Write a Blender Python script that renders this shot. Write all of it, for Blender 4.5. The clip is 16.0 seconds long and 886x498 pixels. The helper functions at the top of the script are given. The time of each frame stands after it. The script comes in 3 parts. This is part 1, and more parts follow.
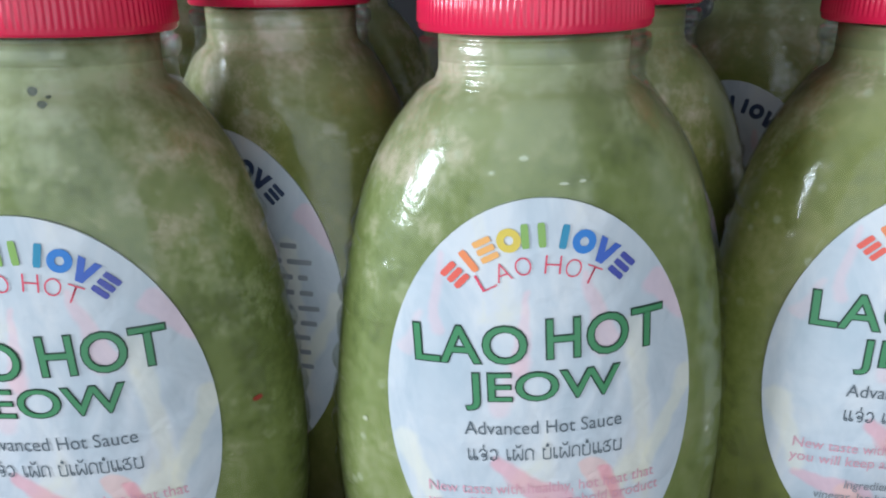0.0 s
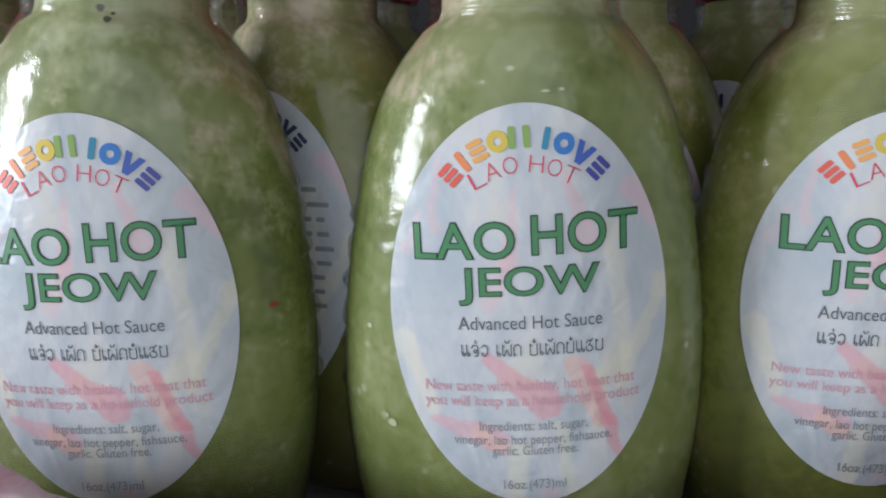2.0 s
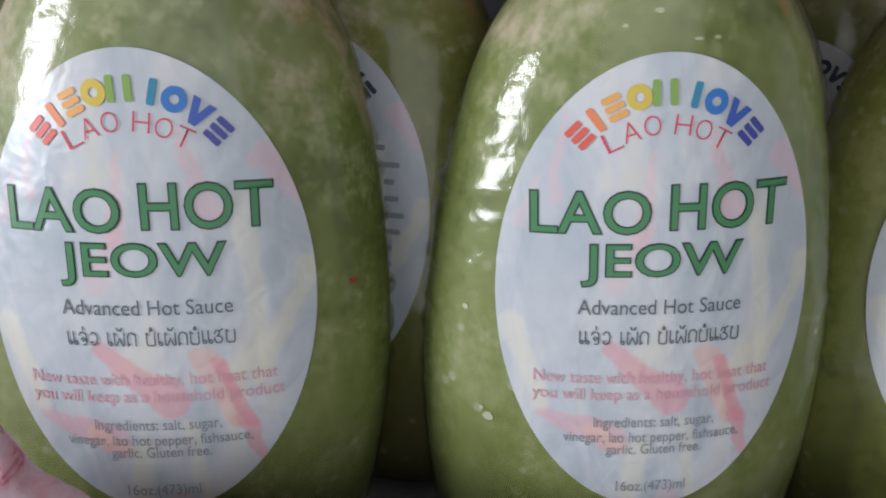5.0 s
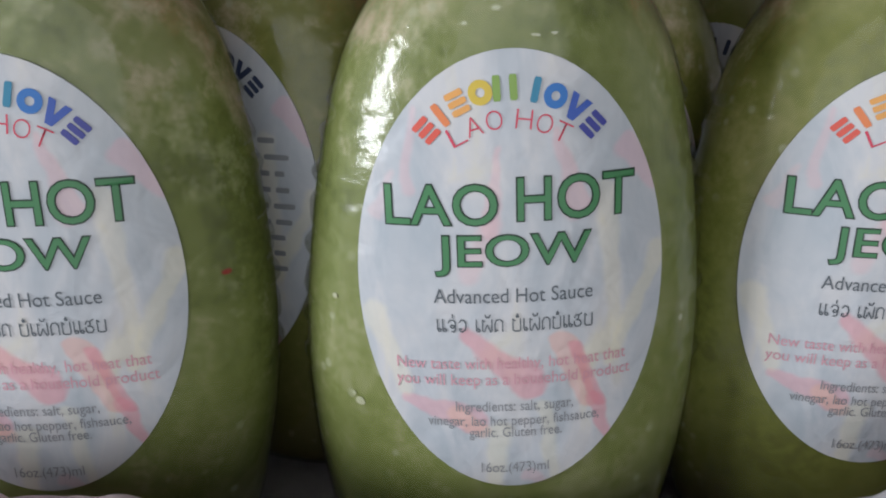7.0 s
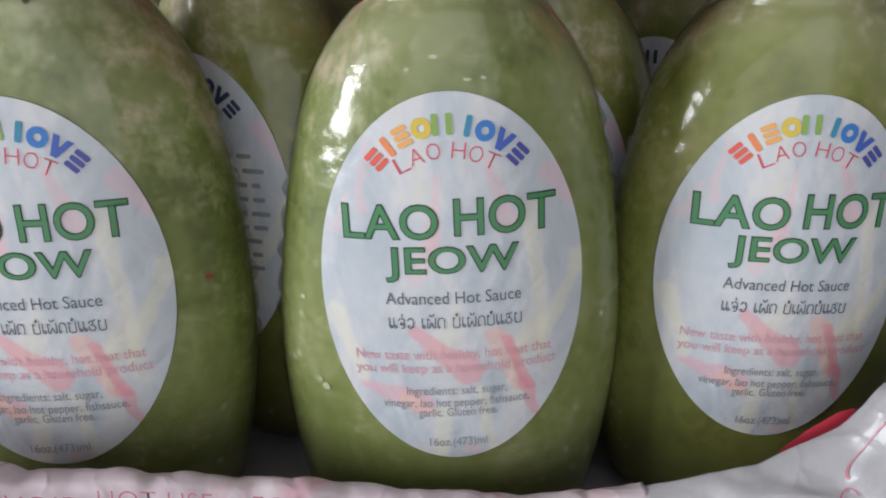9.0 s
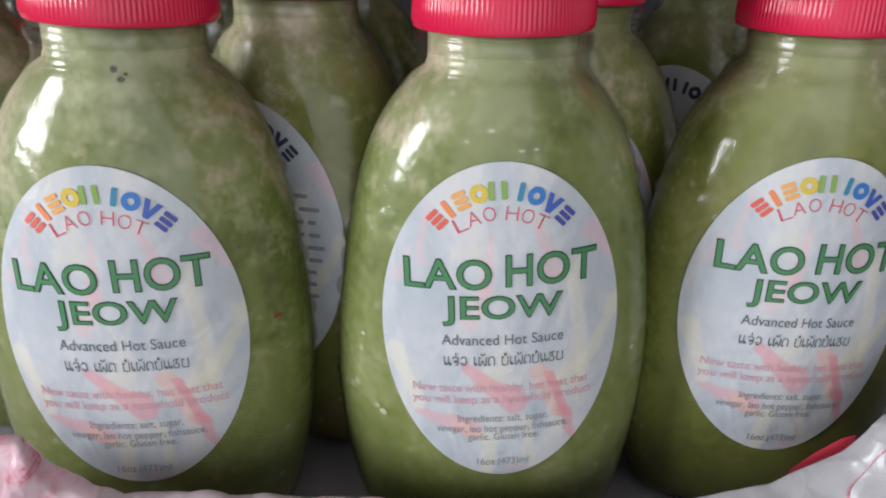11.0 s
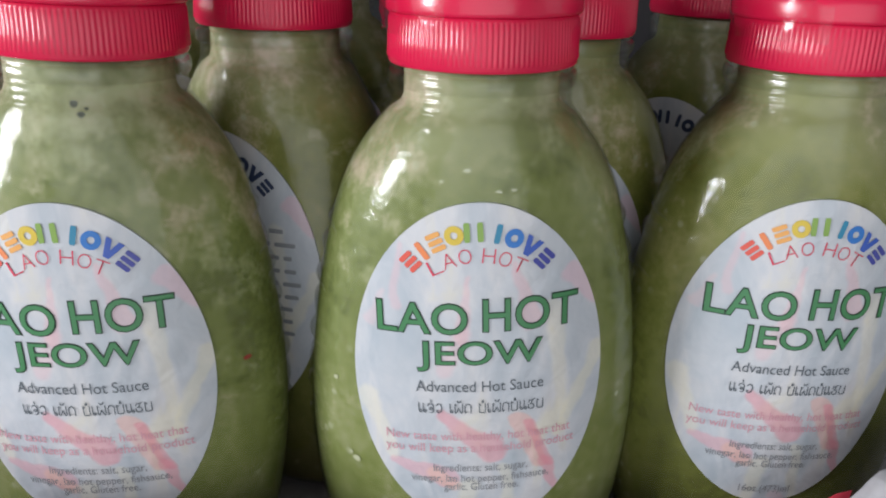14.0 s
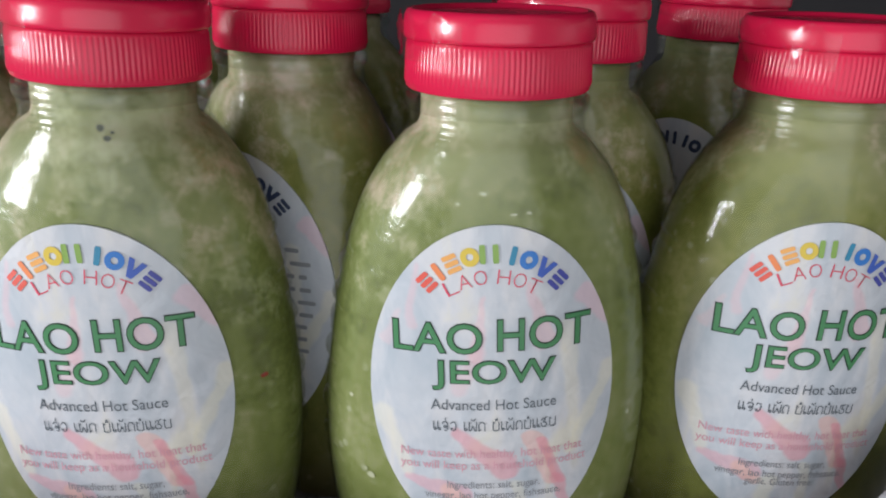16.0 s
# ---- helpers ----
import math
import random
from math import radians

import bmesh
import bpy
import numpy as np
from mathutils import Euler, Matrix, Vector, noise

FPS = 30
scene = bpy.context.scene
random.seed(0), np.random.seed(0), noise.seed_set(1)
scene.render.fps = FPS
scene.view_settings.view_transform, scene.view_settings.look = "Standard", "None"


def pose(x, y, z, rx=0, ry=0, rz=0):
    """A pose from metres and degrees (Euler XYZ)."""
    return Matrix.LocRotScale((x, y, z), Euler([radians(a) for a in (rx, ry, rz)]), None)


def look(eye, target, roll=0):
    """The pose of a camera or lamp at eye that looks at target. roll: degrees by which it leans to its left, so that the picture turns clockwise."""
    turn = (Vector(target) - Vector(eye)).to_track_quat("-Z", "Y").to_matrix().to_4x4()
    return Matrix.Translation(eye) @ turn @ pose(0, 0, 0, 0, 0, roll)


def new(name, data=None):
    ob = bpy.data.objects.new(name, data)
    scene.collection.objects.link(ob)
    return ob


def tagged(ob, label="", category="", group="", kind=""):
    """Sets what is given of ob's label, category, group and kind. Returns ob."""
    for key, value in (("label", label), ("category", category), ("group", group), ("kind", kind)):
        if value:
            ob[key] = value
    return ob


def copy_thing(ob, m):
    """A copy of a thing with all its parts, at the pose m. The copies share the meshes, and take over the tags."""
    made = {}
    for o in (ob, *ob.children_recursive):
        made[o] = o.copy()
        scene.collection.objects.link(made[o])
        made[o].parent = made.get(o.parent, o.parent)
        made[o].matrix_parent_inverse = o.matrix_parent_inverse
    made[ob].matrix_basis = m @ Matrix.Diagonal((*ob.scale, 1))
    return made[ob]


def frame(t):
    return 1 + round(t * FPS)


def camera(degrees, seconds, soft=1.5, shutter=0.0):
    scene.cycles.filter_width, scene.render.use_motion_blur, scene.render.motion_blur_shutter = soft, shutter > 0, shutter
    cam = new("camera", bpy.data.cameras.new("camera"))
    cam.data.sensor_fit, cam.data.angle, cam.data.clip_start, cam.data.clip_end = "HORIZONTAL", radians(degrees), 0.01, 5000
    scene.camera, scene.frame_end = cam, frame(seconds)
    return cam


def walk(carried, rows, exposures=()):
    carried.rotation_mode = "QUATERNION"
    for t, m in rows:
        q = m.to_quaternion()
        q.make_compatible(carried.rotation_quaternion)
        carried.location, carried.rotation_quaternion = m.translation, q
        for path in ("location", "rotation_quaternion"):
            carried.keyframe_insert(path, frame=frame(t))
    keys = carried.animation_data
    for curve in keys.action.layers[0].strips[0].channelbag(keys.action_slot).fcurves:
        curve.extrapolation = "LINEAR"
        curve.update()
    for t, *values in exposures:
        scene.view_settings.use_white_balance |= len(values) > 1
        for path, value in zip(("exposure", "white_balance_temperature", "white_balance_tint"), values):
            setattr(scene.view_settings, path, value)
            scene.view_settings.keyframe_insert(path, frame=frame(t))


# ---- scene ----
cam = camera(60.0, 16.0, soft=2.0)
# seconds, eye x y z, yaw, pitch, roll
ROWS = [
    (0.0, -0.0233, -0.1392, 0.1415, -2.71, -20.19, -0.20),
    (0.5, -0.0182, -0.1521, 0.1263, -0.75, -16.57, -0.52),
    (1.0, -0.0153, -0.1601, 0.1174, 0.10, -13.68, -0.92),
    (1.5, -0.0143, -0.1633, 0.1127, 0.52, -12.35, -0.46),
    (2.0, -0.0176, -0.1658, 0.1102, -0.23, -12.22, 0.25),
    (2.5, -0.0280, -0.1662, 0.1082, -1.76, -12.47, 1.26),
    (3.0, -0.0393, -0.1629, 0.1081, -3.47, -12.93, 1.91),
    (3.5, -0.0476, -0.1564, 0.1089, -4.89, -13.44, 2.11),
    (6.0, -0.0420, -0.1415, 0.1066, -3.59, -16.28, 1.92),
    (6.5, -0.0303, -0.1436, 0.1089, -3.38, -16.55, 1.64),
    (7.0, -0.0190, -0.1489, 0.1113, -2.92, -16.84, 1.27),
    (7.5, -0.0114, -0.1541, 0.1129, -2.85, -16.93, 1.05),
    (8.0, -0.0044, -0.1589, 0.1149, -2.54, -17.03, 0.90),
    (10.5, -0.0253, -0.1771, 0.1482, -4.72, -22.93, 1.65),
    (11.0, -0.0262, -0.1758, 0.1523, -4.42, -22.98, 1.71),
    (11.5, -0.0236, -0.1728, 0.1541, -3.95, -22.82, 1.67),
    (12.0, -0.0205, -0.1687, 0.1526, -3.84, -22.63, 1.70),
    (12.5, -0.0163, -0.1646, 0.1501, -3.93, -22.39, 1.81),
    (13.0, -0.0169, -0.1655, 0.1496, -3.88, -22.28, 1.88),
    (13.5, -0.0170, -0.1665, 0.1503, -3.92, -22.44, 2.02),
    (14.0, -0.0191, -0.1677, 0.1546, -3.91, -21.64, 2.09),
    (14.5, -0.0217, -0.1693, 0.1559, -3.97, -21.32, 2.16),
    (15.0, -0.0233, -0.1694, 0.1575, -4.02, -20.88, 2.21),
    (15.5, -0.0241, -0.1708, 0.1570, -3.79, -20.75, 2.24),
    (16.0, -0.0227, -0.1699, 0.1576, -3.88, -20.78, 2.27),
]


def aim(x, y, z, yaw, pitch, roll):
    return pose(x, y, z, 90 + pitch, 0, yaw) @ pose(0, 0, 0, 0, 0, roll)


walk(cam, [(t, aim(*r)) for t, *r in ROWS], exposures=[(0.0, 0.38, 5750, 4), (0.7, 0.25, 5900, 7), (1.5, 0.05, 6100, 9), (3.5, -0.10, 6300, 12), (6.5, -0.1, 6400, 12), (8.0, 0.0, 6500, 12), (11.0, 0.14, 6500, 12), (16.0, 0.19, 6450, 12)])

# ---- light ----
world = bpy.data.worlds.new("world")
scene.world = world
world.use_nodes = True
bg = world.node_tree.nodes["Background"]
bg.inputs[0].default_value = (0.55, 0.6, 0.7, 1)
bg.inputs[1].default_value = 0.25


def window_lamp(name, eye, target, sx, sy, power, colour):
    d = bpy.data.lights.new(name, "AREA")
    d.shape, d.size, d.size_y, d.energy, d.color = "RECTANGLE", sx, sy, power, colour
    ob = new(name, d)
    ob.matrix_world = look(eye, target)
    return ob


# daylight in the two panes of the window in the west wall
window_lamp("window_light_upper", (-1.17, -0.42, 0.37), (0, -0.42, 0.32), 0.36, 0.13, 6.2, (0.93, 0.97, 1.0))
window_lamp("window_light_lower", (-1.17, -0.42, 0.16), (0, -0.42, 0.14), 0.36, 0.20, 7.8, (0.93, 0.97, 1.0))
# a smaller, dimmer window in the east wall
window_lamp("window_light_east", (1.57, -0.33, 0.18), (0, -0.2, 0.1), 0.65, 0.60, 0.55, (0.95, 0.98, 1.0))
# wide soft fill added behind the camera to brighten the bottles' fronts
window_lamp("shop_front_light", (-0.1, -1.66, 0.05), (-0.1, 0, 0.05), 1.9, 1.6, 13.2, (0.96, 0.98, 1.0))

# ---- materials ----


def material(name):
    m = bpy.data.materials.new(name)
    m.use_nodes = True
    nt = m.node_tree
    return m, nt, nt.nodes["Principled BSDF"]


def node(nt, kind, **inputs):
    n = nt.nodes.new(kind)
    for k, v in inputs.items():
        n.inputs[k.replace("_", " ")].default_value = v
    return n


def plain(name, colour, rough=0.5, **more):
    m, nt, b = material(name)
    b.inputs["Base Color"].default_value = (*colour, 1)
    b.inputs["Roughness"].default_value = rough
    for k, v in more.items():
        b.inputs[k.replace("_", " ")].default_value = v
    return m


def ramp(nt, stops):
    r = nt.nodes.new("ShaderNodeValToRGB")
    e = r.color_ramp.elements
    while len(e) < len(stops):
        e.new(0.5)
    for el, (p, c) in zip(e, stops):
        el.position, el.color = p, (*c, 1)
    return r


def mat_sauce():
    m, nt, b = material("sauce")
    L = nt.links.new
    co = nt.nodes.new("ShaderNodeTexCoord")
    info = nt.nodes.new("ShaderNodeObjectInfo")
    off = nt.nodes.new("ShaderNodeVectorMath")
    off.operation = "MULTIPLY_ADD"
    off.inputs[1].default_value = (1, 1, 1)
    sc = nt.nodes.new("ShaderNodeVectorMath")
    sc.operation = "SCALE"
    sc.inputs[0].default_value = (3.1, 1.7, 2.3)
    L(info.outputs["Random"], sc.inputs["Scale"])
    L(co.outputs["Object"], off.inputs[0])
    L(sc.outputs[0], off.inputs[2])
    n1 = node(nt, "ShaderNodeTexNoise", Scale=120.0, Detail=8.0, Roughness=0.76)
    n2 = node(nt, "ShaderNodeTexNoise", Scale=380.0, Detail=4.0, Roughness=0.65)
    n3 = node(nt, "ShaderNodeTexNoise", Scale=30.0, Detail=4.0, Roughness=0.6)
    for n in (n1, n2, n3):
        L(off.outputs[0], n.inputs["Vector"])
    grain = nt.nodes.new("ShaderNodeMath")
    grain.operation = "MULTIPLY_ADD"
    L(n2.outputs["Fac"], grain.inputs[0])
    grain.inputs[1].default_value = 0.52
    L(n3.outputs["Fac"], grain.inputs[2])
    green = ramp(nt, [(0.54, (0.098, 0.122, 0.026)), (0.66, (0.150, 0.186, 0.044)), (0.80, (0.196, 0.230, 0.072)), (0.96, (0.285, 0.305, 0.150))])
    L(grain.outputs[0], green.inputs["Fac"])
    # olive tint, darkened as well to paint in the back rows' shade
    olive = nt.nodes.new("ShaderNodeMix")
    olive.data_type = "RGBA"
    olive.blend_type = "MULTIPLY"
    olive.inputs["B"].default_value = (0.98, 0.86, 0.52, 1)
    state = nt.nodes.new("ShaderNodeSeparateColor")
    L(info.outputs["Color"], state.inputs[0])
    L(state.outputs["Green"], olive.inputs["Factor"])
    L(green.outputs["Color"], olive.inputs["A"])
    # a pale haze of settled pulp in the shoulder
    sep = nt.nodes.new("ShaderNodeSeparateXYZ")
    L(co.outputs["Object"], sep.inputs[0])
    rise = nt.nodes.new("ShaderNodeMapRange")
    rise.inputs["From Min"].default_value, rise.inputs["From Max"].default_value = 0.092, 0.124
    rise.inputs["To Min"].default_value, rise.inputs["To Max"].default_value = -0.34, 0.20
    L(sep.outputs["Z"], rise.inputs["Value"])
    cloud = nt.nodes.new("ShaderNodeMath")
    L(n3.outputs["Fac"], cloud.inputs[0])
    L(rise.outputs["Result"], cloud.inputs[1])
    haze = ramp(nt, [(0.36, (0, 0, 0)), (0.72, (0.58, 0.58, 0.58))])
    L(cloud.outputs[0], haze.inputs["Fac"])
    hazy = nt.nodes.new("ShaderNodeMix")
    hazy.data_type = "RGBA"
    hazy.inputs["B"].default_value = (0.315, 0.318, 0.180, 1)
    L(haze.outputs["Color"], hazy.inputs["Factor"])
    L(olive.outputs["Result"], hazy.inputs["A"])
    # browner towards the bottom of the bottle
    low = nt.nodes.new("ShaderNodeMapRange")
    low.inputs["From Min"].default_value, low.inputs["From Max"].default_value = 0.008, 0.052
    low.inputs["To Min"].default_value, low.inputs["To Max"].default_value = 0.75, 0.0
    L(sep.outputs["Z"], low.inputs["Value"])
    amount = nt.nodes.new("ShaderNodeMath")
    amount.operation = "MULTIPLY"
    L(low.outputs["Result"], amount.inputs[0])
    L(state.outputs["Blue"], amount.inputs[1])
    brown = nt.nodes.new("ShaderNodeMix")
    brown.data_type = "RGBA"
    brown.inputs["B"].default_value = (0.135, 0.112, 0.050, 1)
    L(amount.outputs[0], brown.inputs["Factor"])
    L(hazy.outputs["Result"], brown.inputs["A"])
    # froth and pulp cling to the wall, more in some bottles than in others
    up = nt.nodes.new("ShaderNodeMapRange")
    up.inputs["From Min"].default_value, up.inputs["From Max"].default_value = 0.066, 0.118
    up.inputs["To Min"].default_value, up.inputs["To Max"].default_value = -0.38, -0.17
    L(sep.outputs["Z"], up.inputs["Value"])
    add = nt.nodes.new("ShaderNodeMath")
    L(n1.outputs["Fac"], add.inputs[0])
    L(up.outputs["Result"], add.inputs[1])
    n4 = node(nt, "ShaderNodeTexNoise", Scale=38.0, Detail=2.0, Roughness=0.5)
    L(off.outputs[0], n4.inputs["Vector"])
    more = nt.nodes.new("ShaderNodeMath")
    more.operation = "MULTIPLY_ADD"
    L(n4.outputs["Fac"], more.inputs[0])
    more.inputs[1].default_value = 0.5
    L(add.outputs[0], more.inputs[2])
    lot = nt.nodes.new("ShaderNodeMath")
    L(more.outputs[0], lot.inputs[0])
    L(state.outputs["Red"], lot.inputs[1])
    lot.operation = "ADD"
    froth = ramp(nt, [(0.78, (0, 0, 0)), (0.87, (0.36, 0.36, 0.36)), (0.98, (0.85, 0.85, 0.85))])
    L(lot.outputs[0], froth.inputs["Fac"])
    pale = ramp(nt, [(0.44, (0.41, 0.43, 0.25)), (0.60, (0.56, 0.45, 0.34))])
    L(n3.outputs["Fac"], pale.inputs["Fac"])
    mix = nt.nodes.new("ShaderNodeMix")
    mix.data_type = "RGBA"
    L(froth.outputs["Color"], mix.inputs["Factor"])
    L(brown.outputs["Result"], mix.inputs["A"])
    L(pale.outputs["Color"], mix.inputs["B"])
    # scattered bubbles and specks
    vor = node(nt, "ShaderNodeTexVoronoi", Scale=190.0)
    L(off.outputs[0], vor.inputs["Vector"])
    dot = ramp(nt, [(0.12, (1, 1, 1)), (0.22, (0, 0, 0))])
    L(vor.outputs["Distance"], dot.inputs["Fac"])
    gate = ramp(nt, [(0.46, (0, 0, 0)), (0.60, (0.6, 0.6, 0.6))])
    L(n3.outputs["Fac"], gate.inputs["Fac"])
    both = nt.nodes.new("ShaderNodeMath")
    both.operation = "MULTIPLY"
    L(dot.outputs["Color"], both.inputs[0])
    L(gate.outputs["Color"], both.inputs[1])
    spots = nt.nodes.new("ShaderNodeMix")
    spots.data_type = "RGBA"
    spots.inputs["B"].default_value = (0.42, 0.43, 0.30, 1)
    L(both.outputs[0], spots.inputs["Factor"])
    L(mix.outputs["Result"], spots.inputs["A"])
    L(spots.outputs["Result"], b.inputs["Base Color"])
    b.inputs["Roughness"].default_value = 0.6
    return m


def mat_clear(name, most, rough, tint):
    """Thin clear plastic: gloss over a see-through wall."""
    m, nt, b = material(name)
    nt.nodes.remove(b)
    L = nt.links.new
    tr = node(nt, "ShaderNodeBsdfTransparent", Color=(*tint, 1))
    gl = node(nt, "ShaderNodeBsdfGlossy", Roughness=rough)
    fr = node(nt, "ShaderNodeFresnel", IOR=1.5)
    mx = nt.nodes.new("ShaderNodeMixShader")
    cap = nt.nodes.new("ShaderNodeMath")
    cap.operation = "MINIMUM"
    cap.inputs[1].default_value = most
    L(fr.outputs[0], cap.inputs[0])
    wob = node(nt, "ShaderNodeTexNoise", Scale=150.0, Detail=3.0)
    co = nt.nodes.new("ShaderNodeTexCoord")
    L(co.outputs["Object"], wob.inputs["Vector"])
    bump = node(nt, "ShaderNodeBump", Strength=0.3, Distance=0.0016)
    L(wob.outputs["Fac"], bump.inputs["Height"])
    L(bump.outputs[0], gl.inputs["Normal"])
    L(cap.outputs[0], mx.inputs[0])
    L(tr.outputs[0], mx.inputs[1])
    L(gl.outputs[0], mx.inputs[2])
    L(mx.outputs[0], nt.nodes["Material Output"].inputs["Surface"])
    return m


PEPPERS = [  # ends, widths, softness, strength, colour
    (-.0110, -.0195, .0000, -.0285, .0026, .0068, .0012, 0.56, (0.70, 0.27, 0.32)), (.0065, -.0215, .0110, -.0335, .0055, .0034, .0009, 0.55, (0.74, 0.42, 0.36)),
    (.0085, -.0220, .0128, -.0340, .0022, .0026, .0008, 0.59, (0.68, 0.24, 0.30)), (.0118, -.0335, .0165, -.0445, .0030, .0008, .0008, 0.55, (0.70, 0.27, 0.33)),
    (-.0225, -.0318, -.0105, -.0362, .0020, .0060, .0010, 0.51, (0.70, 0.34, 0.40)), (-.0130, -.0355, -.0085, -.0385, .0040, .0030, .0012, 0.51, (0.74, 0.46, 0.36)),
    (.0050, .0170, .0085, .0040, .0016, .0050, .0012, 0.38, (0.74, 0.40, 0.44)), (-.0052, .0135, -.0062, .0000, .0012, .0030, .0010, 0.38, (0.74, 0.42, 0.46)),
    (-.0062, .0010, -.0105, -.0070, .0030, .0040, .0018, 0.30, (0.74, 0.42, 0.46)), (.0175, .0130, .0232, .0060, .0045, .0025, .0012, 0.42, (0.72, 0.42, 0.50)),
    (-.0190, .0215, -.0205, .0070, .0010, .0022, .0010, 0.34, (0.74, 0.44, 0.48)), (-.0262, .0030, -.0228, .0100, .0022, .0012, .0012, 0.34, (0.74, 0.50, 0.52)),
    (.0135, .0060, .0165, -.0200, .0045, .0025, .0016, 0.34, (0.72, 0.68, 0.52)), (.0240, -.0060, .0150, -.0260, .0038, .0022, .0014, 0.42, (0.72, 0.68, 0.50)),
    (.0030, -.0340, .0045, -.0500, .0034, .0020, .0014, 0.38, (0.72, 0.68, 0.52)), (-.0275, -.0150, -.0225, -.0300, .0042, .0030, .0016, 0.42, (0.72, 0.68, 0.54)),
    (-.0050, -.0385, -.0065, -.0520, .0045, .0030, .0016, 0.42, (0.72, 0.68, 0.52)), (.0000, -.0485, .0035, -.0515, .0024, .0012, .0010, 0.34, (0.72, 0.42, 0.46))]


def mat_paper():
    """Coated label stock with a washed-out print of peppers and leaves."""
    m, nt, p = material("label_paper")
    L = nt.links.new
    uv = nt.nodes.new("ShaderNodeUVMap")
    uv.uv_map = "print"

    def math_node(op, a, c):
        n = nt.nodes.new("ShaderNodeMath")
        n.operation = op
        for k, v in enumerate((a, c)):
            if v is None:
                continue
            if isinstance(v, float):
                n.inputs[k].default_value = v
            else:
                L(v, n.inputs[k])
        return n.outputs[0]

    def vec(op, a, c):
        n = nt.nodes.new("ShaderNodeVectorMath")
        n.operation = op
        for k, v in enumerate((a, c)):
            if isinstance(v, tuple):
                n.inputs[k].default_value = v
            else:
                L(v, n.inputs[k])
        return n

    mp = nt.nodes.new("ShaderNodeMapping")
    mp.inputs["Rotation"].default_value = (0, 0, 0.5)
    mp.inputs["Scale"].default_value = (1, 0.4, 1)
    L(uv.outputs[0], mp.inputs["Vector"])
    base = node(nt, "ShaderNodeTexNoise", Scale=9.0, Detail=4.0, Roughness=0.55, Distortion=0.8)
    L(mp.outputs[0], base.inputs["Vector"])
    tone = ramp(nt, [(0.3, (0.40, 0.45, 0.50)), (0.46, (0.495, 0.525, 0.565)), (0.58, (0.575, 0.58, 0.60)), (0.7, (0.62, 0.60, 0.53))])
    L(base.outputs["Fac"], tone.inputs["Fac"])
    colour = tone.outputs["Color"]
    wob = node(nt, "ShaderNodeTexNoise", Scale=14.0, Detail=2.0)
    L(uv.outputs[0], wob.inputs["Vector"])
    push = vec("SUBTRACT", wob.outputs["Color"], (0.5, 0.5, 0.5))
    push2 = vec("MULTIPLY", push.outputs[0], (0.035, 0.035, 0))
    spot = vec("ADD", uv.outputs[0], push2.outputs[0]).outputs[0]
    for u0, v0, u1, v1, w0, w1, soft, strength, c in PEPPERS:
        u0, u1, v0, v1 = u0 + .0022, u1 + .0022, v0 + .0012, v1 + .0012
        u0, v0, u1, v1, w0, w1, soft = (10 * q for q in (u0, v0, u1, v1, w0, w1, soft))
        d = (u1 - u0, v1 - v0, 0.0)
        rel = vec("SUBTRACT", spot, (u0, v0, 0.0))
        along_it = vec("DOT_PRODUCT", rel.outputs[0], d).outputs["Value"]
        h = nt.nodes.new("ShaderNodeClamp")
        L(math_node("DIVIDE", along_it, d[0] ** 2 + d[1] ** 2), h.inputs[0])
        sc = nt.nodes.new("ShaderNodeVectorMath")
        sc.operation = "SCALE"
        sc.inputs[0].default_value = d
        L(h.outputs[0], sc.inputs["Scale"])
        away = vec("SUBTRACT", rel.outputs[0], sc.outputs[0])
        ln = nt.nodes.new("ShaderNodeVectorMath")
        ln.operation = "LENGTH"
        L(away.outputs[0], ln.inputs[0])
        half = math_node("ADD", math_node("MULTIPLY", h.outputs[0], (w1 - w0) / 2), w0 / 2)
        gap = math_node("SUBTRACT", ln.outputs["Value"], half)
        mr = nt.nodes.new("ShaderNodeMapRange")
        mr.interpolation_type = "SMOOTHSTEP"
        mr.inputs["From Min"].default_value, mr.inputs["From Max"].default_value = -soft / 2, soft / 2
        mr.inputs["To Min"].default_value, mr.inputs["To Max"].default_value = strength, 0.0
        L(gap, mr.inputs["Value"])
        mix = nt.nodes.new("ShaderNodeMix")
        mix.data_type = "RGBA"
        mix.inputs["B"].default_value = (*c, 1)
        L(mr.outputs["Result"], mix.inputs["Factor"])
        L(colour, mix.inputs["A"])
        colour = mix.outputs["Result"]
    L(colour, p.inputs["Base Color"])
    wr = node(nt, "ShaderNodeTexNoise", Scale=17.0, Detail=2.0, Roughness=0.45, Distortion=0.3)
    L(uv.outputs[0], wr.inputs["Vector"])
    bump = node(nt, "ShaderNodeBump", Strength=0.5, Distance=0.0010)
    L(wr.outputs["Fac"], bump.inputs["Height"])
    L(bump.outputs[0], p.inputs["Normal"])
    p.inputs["Roughness"].default_value = 0.32
    return m


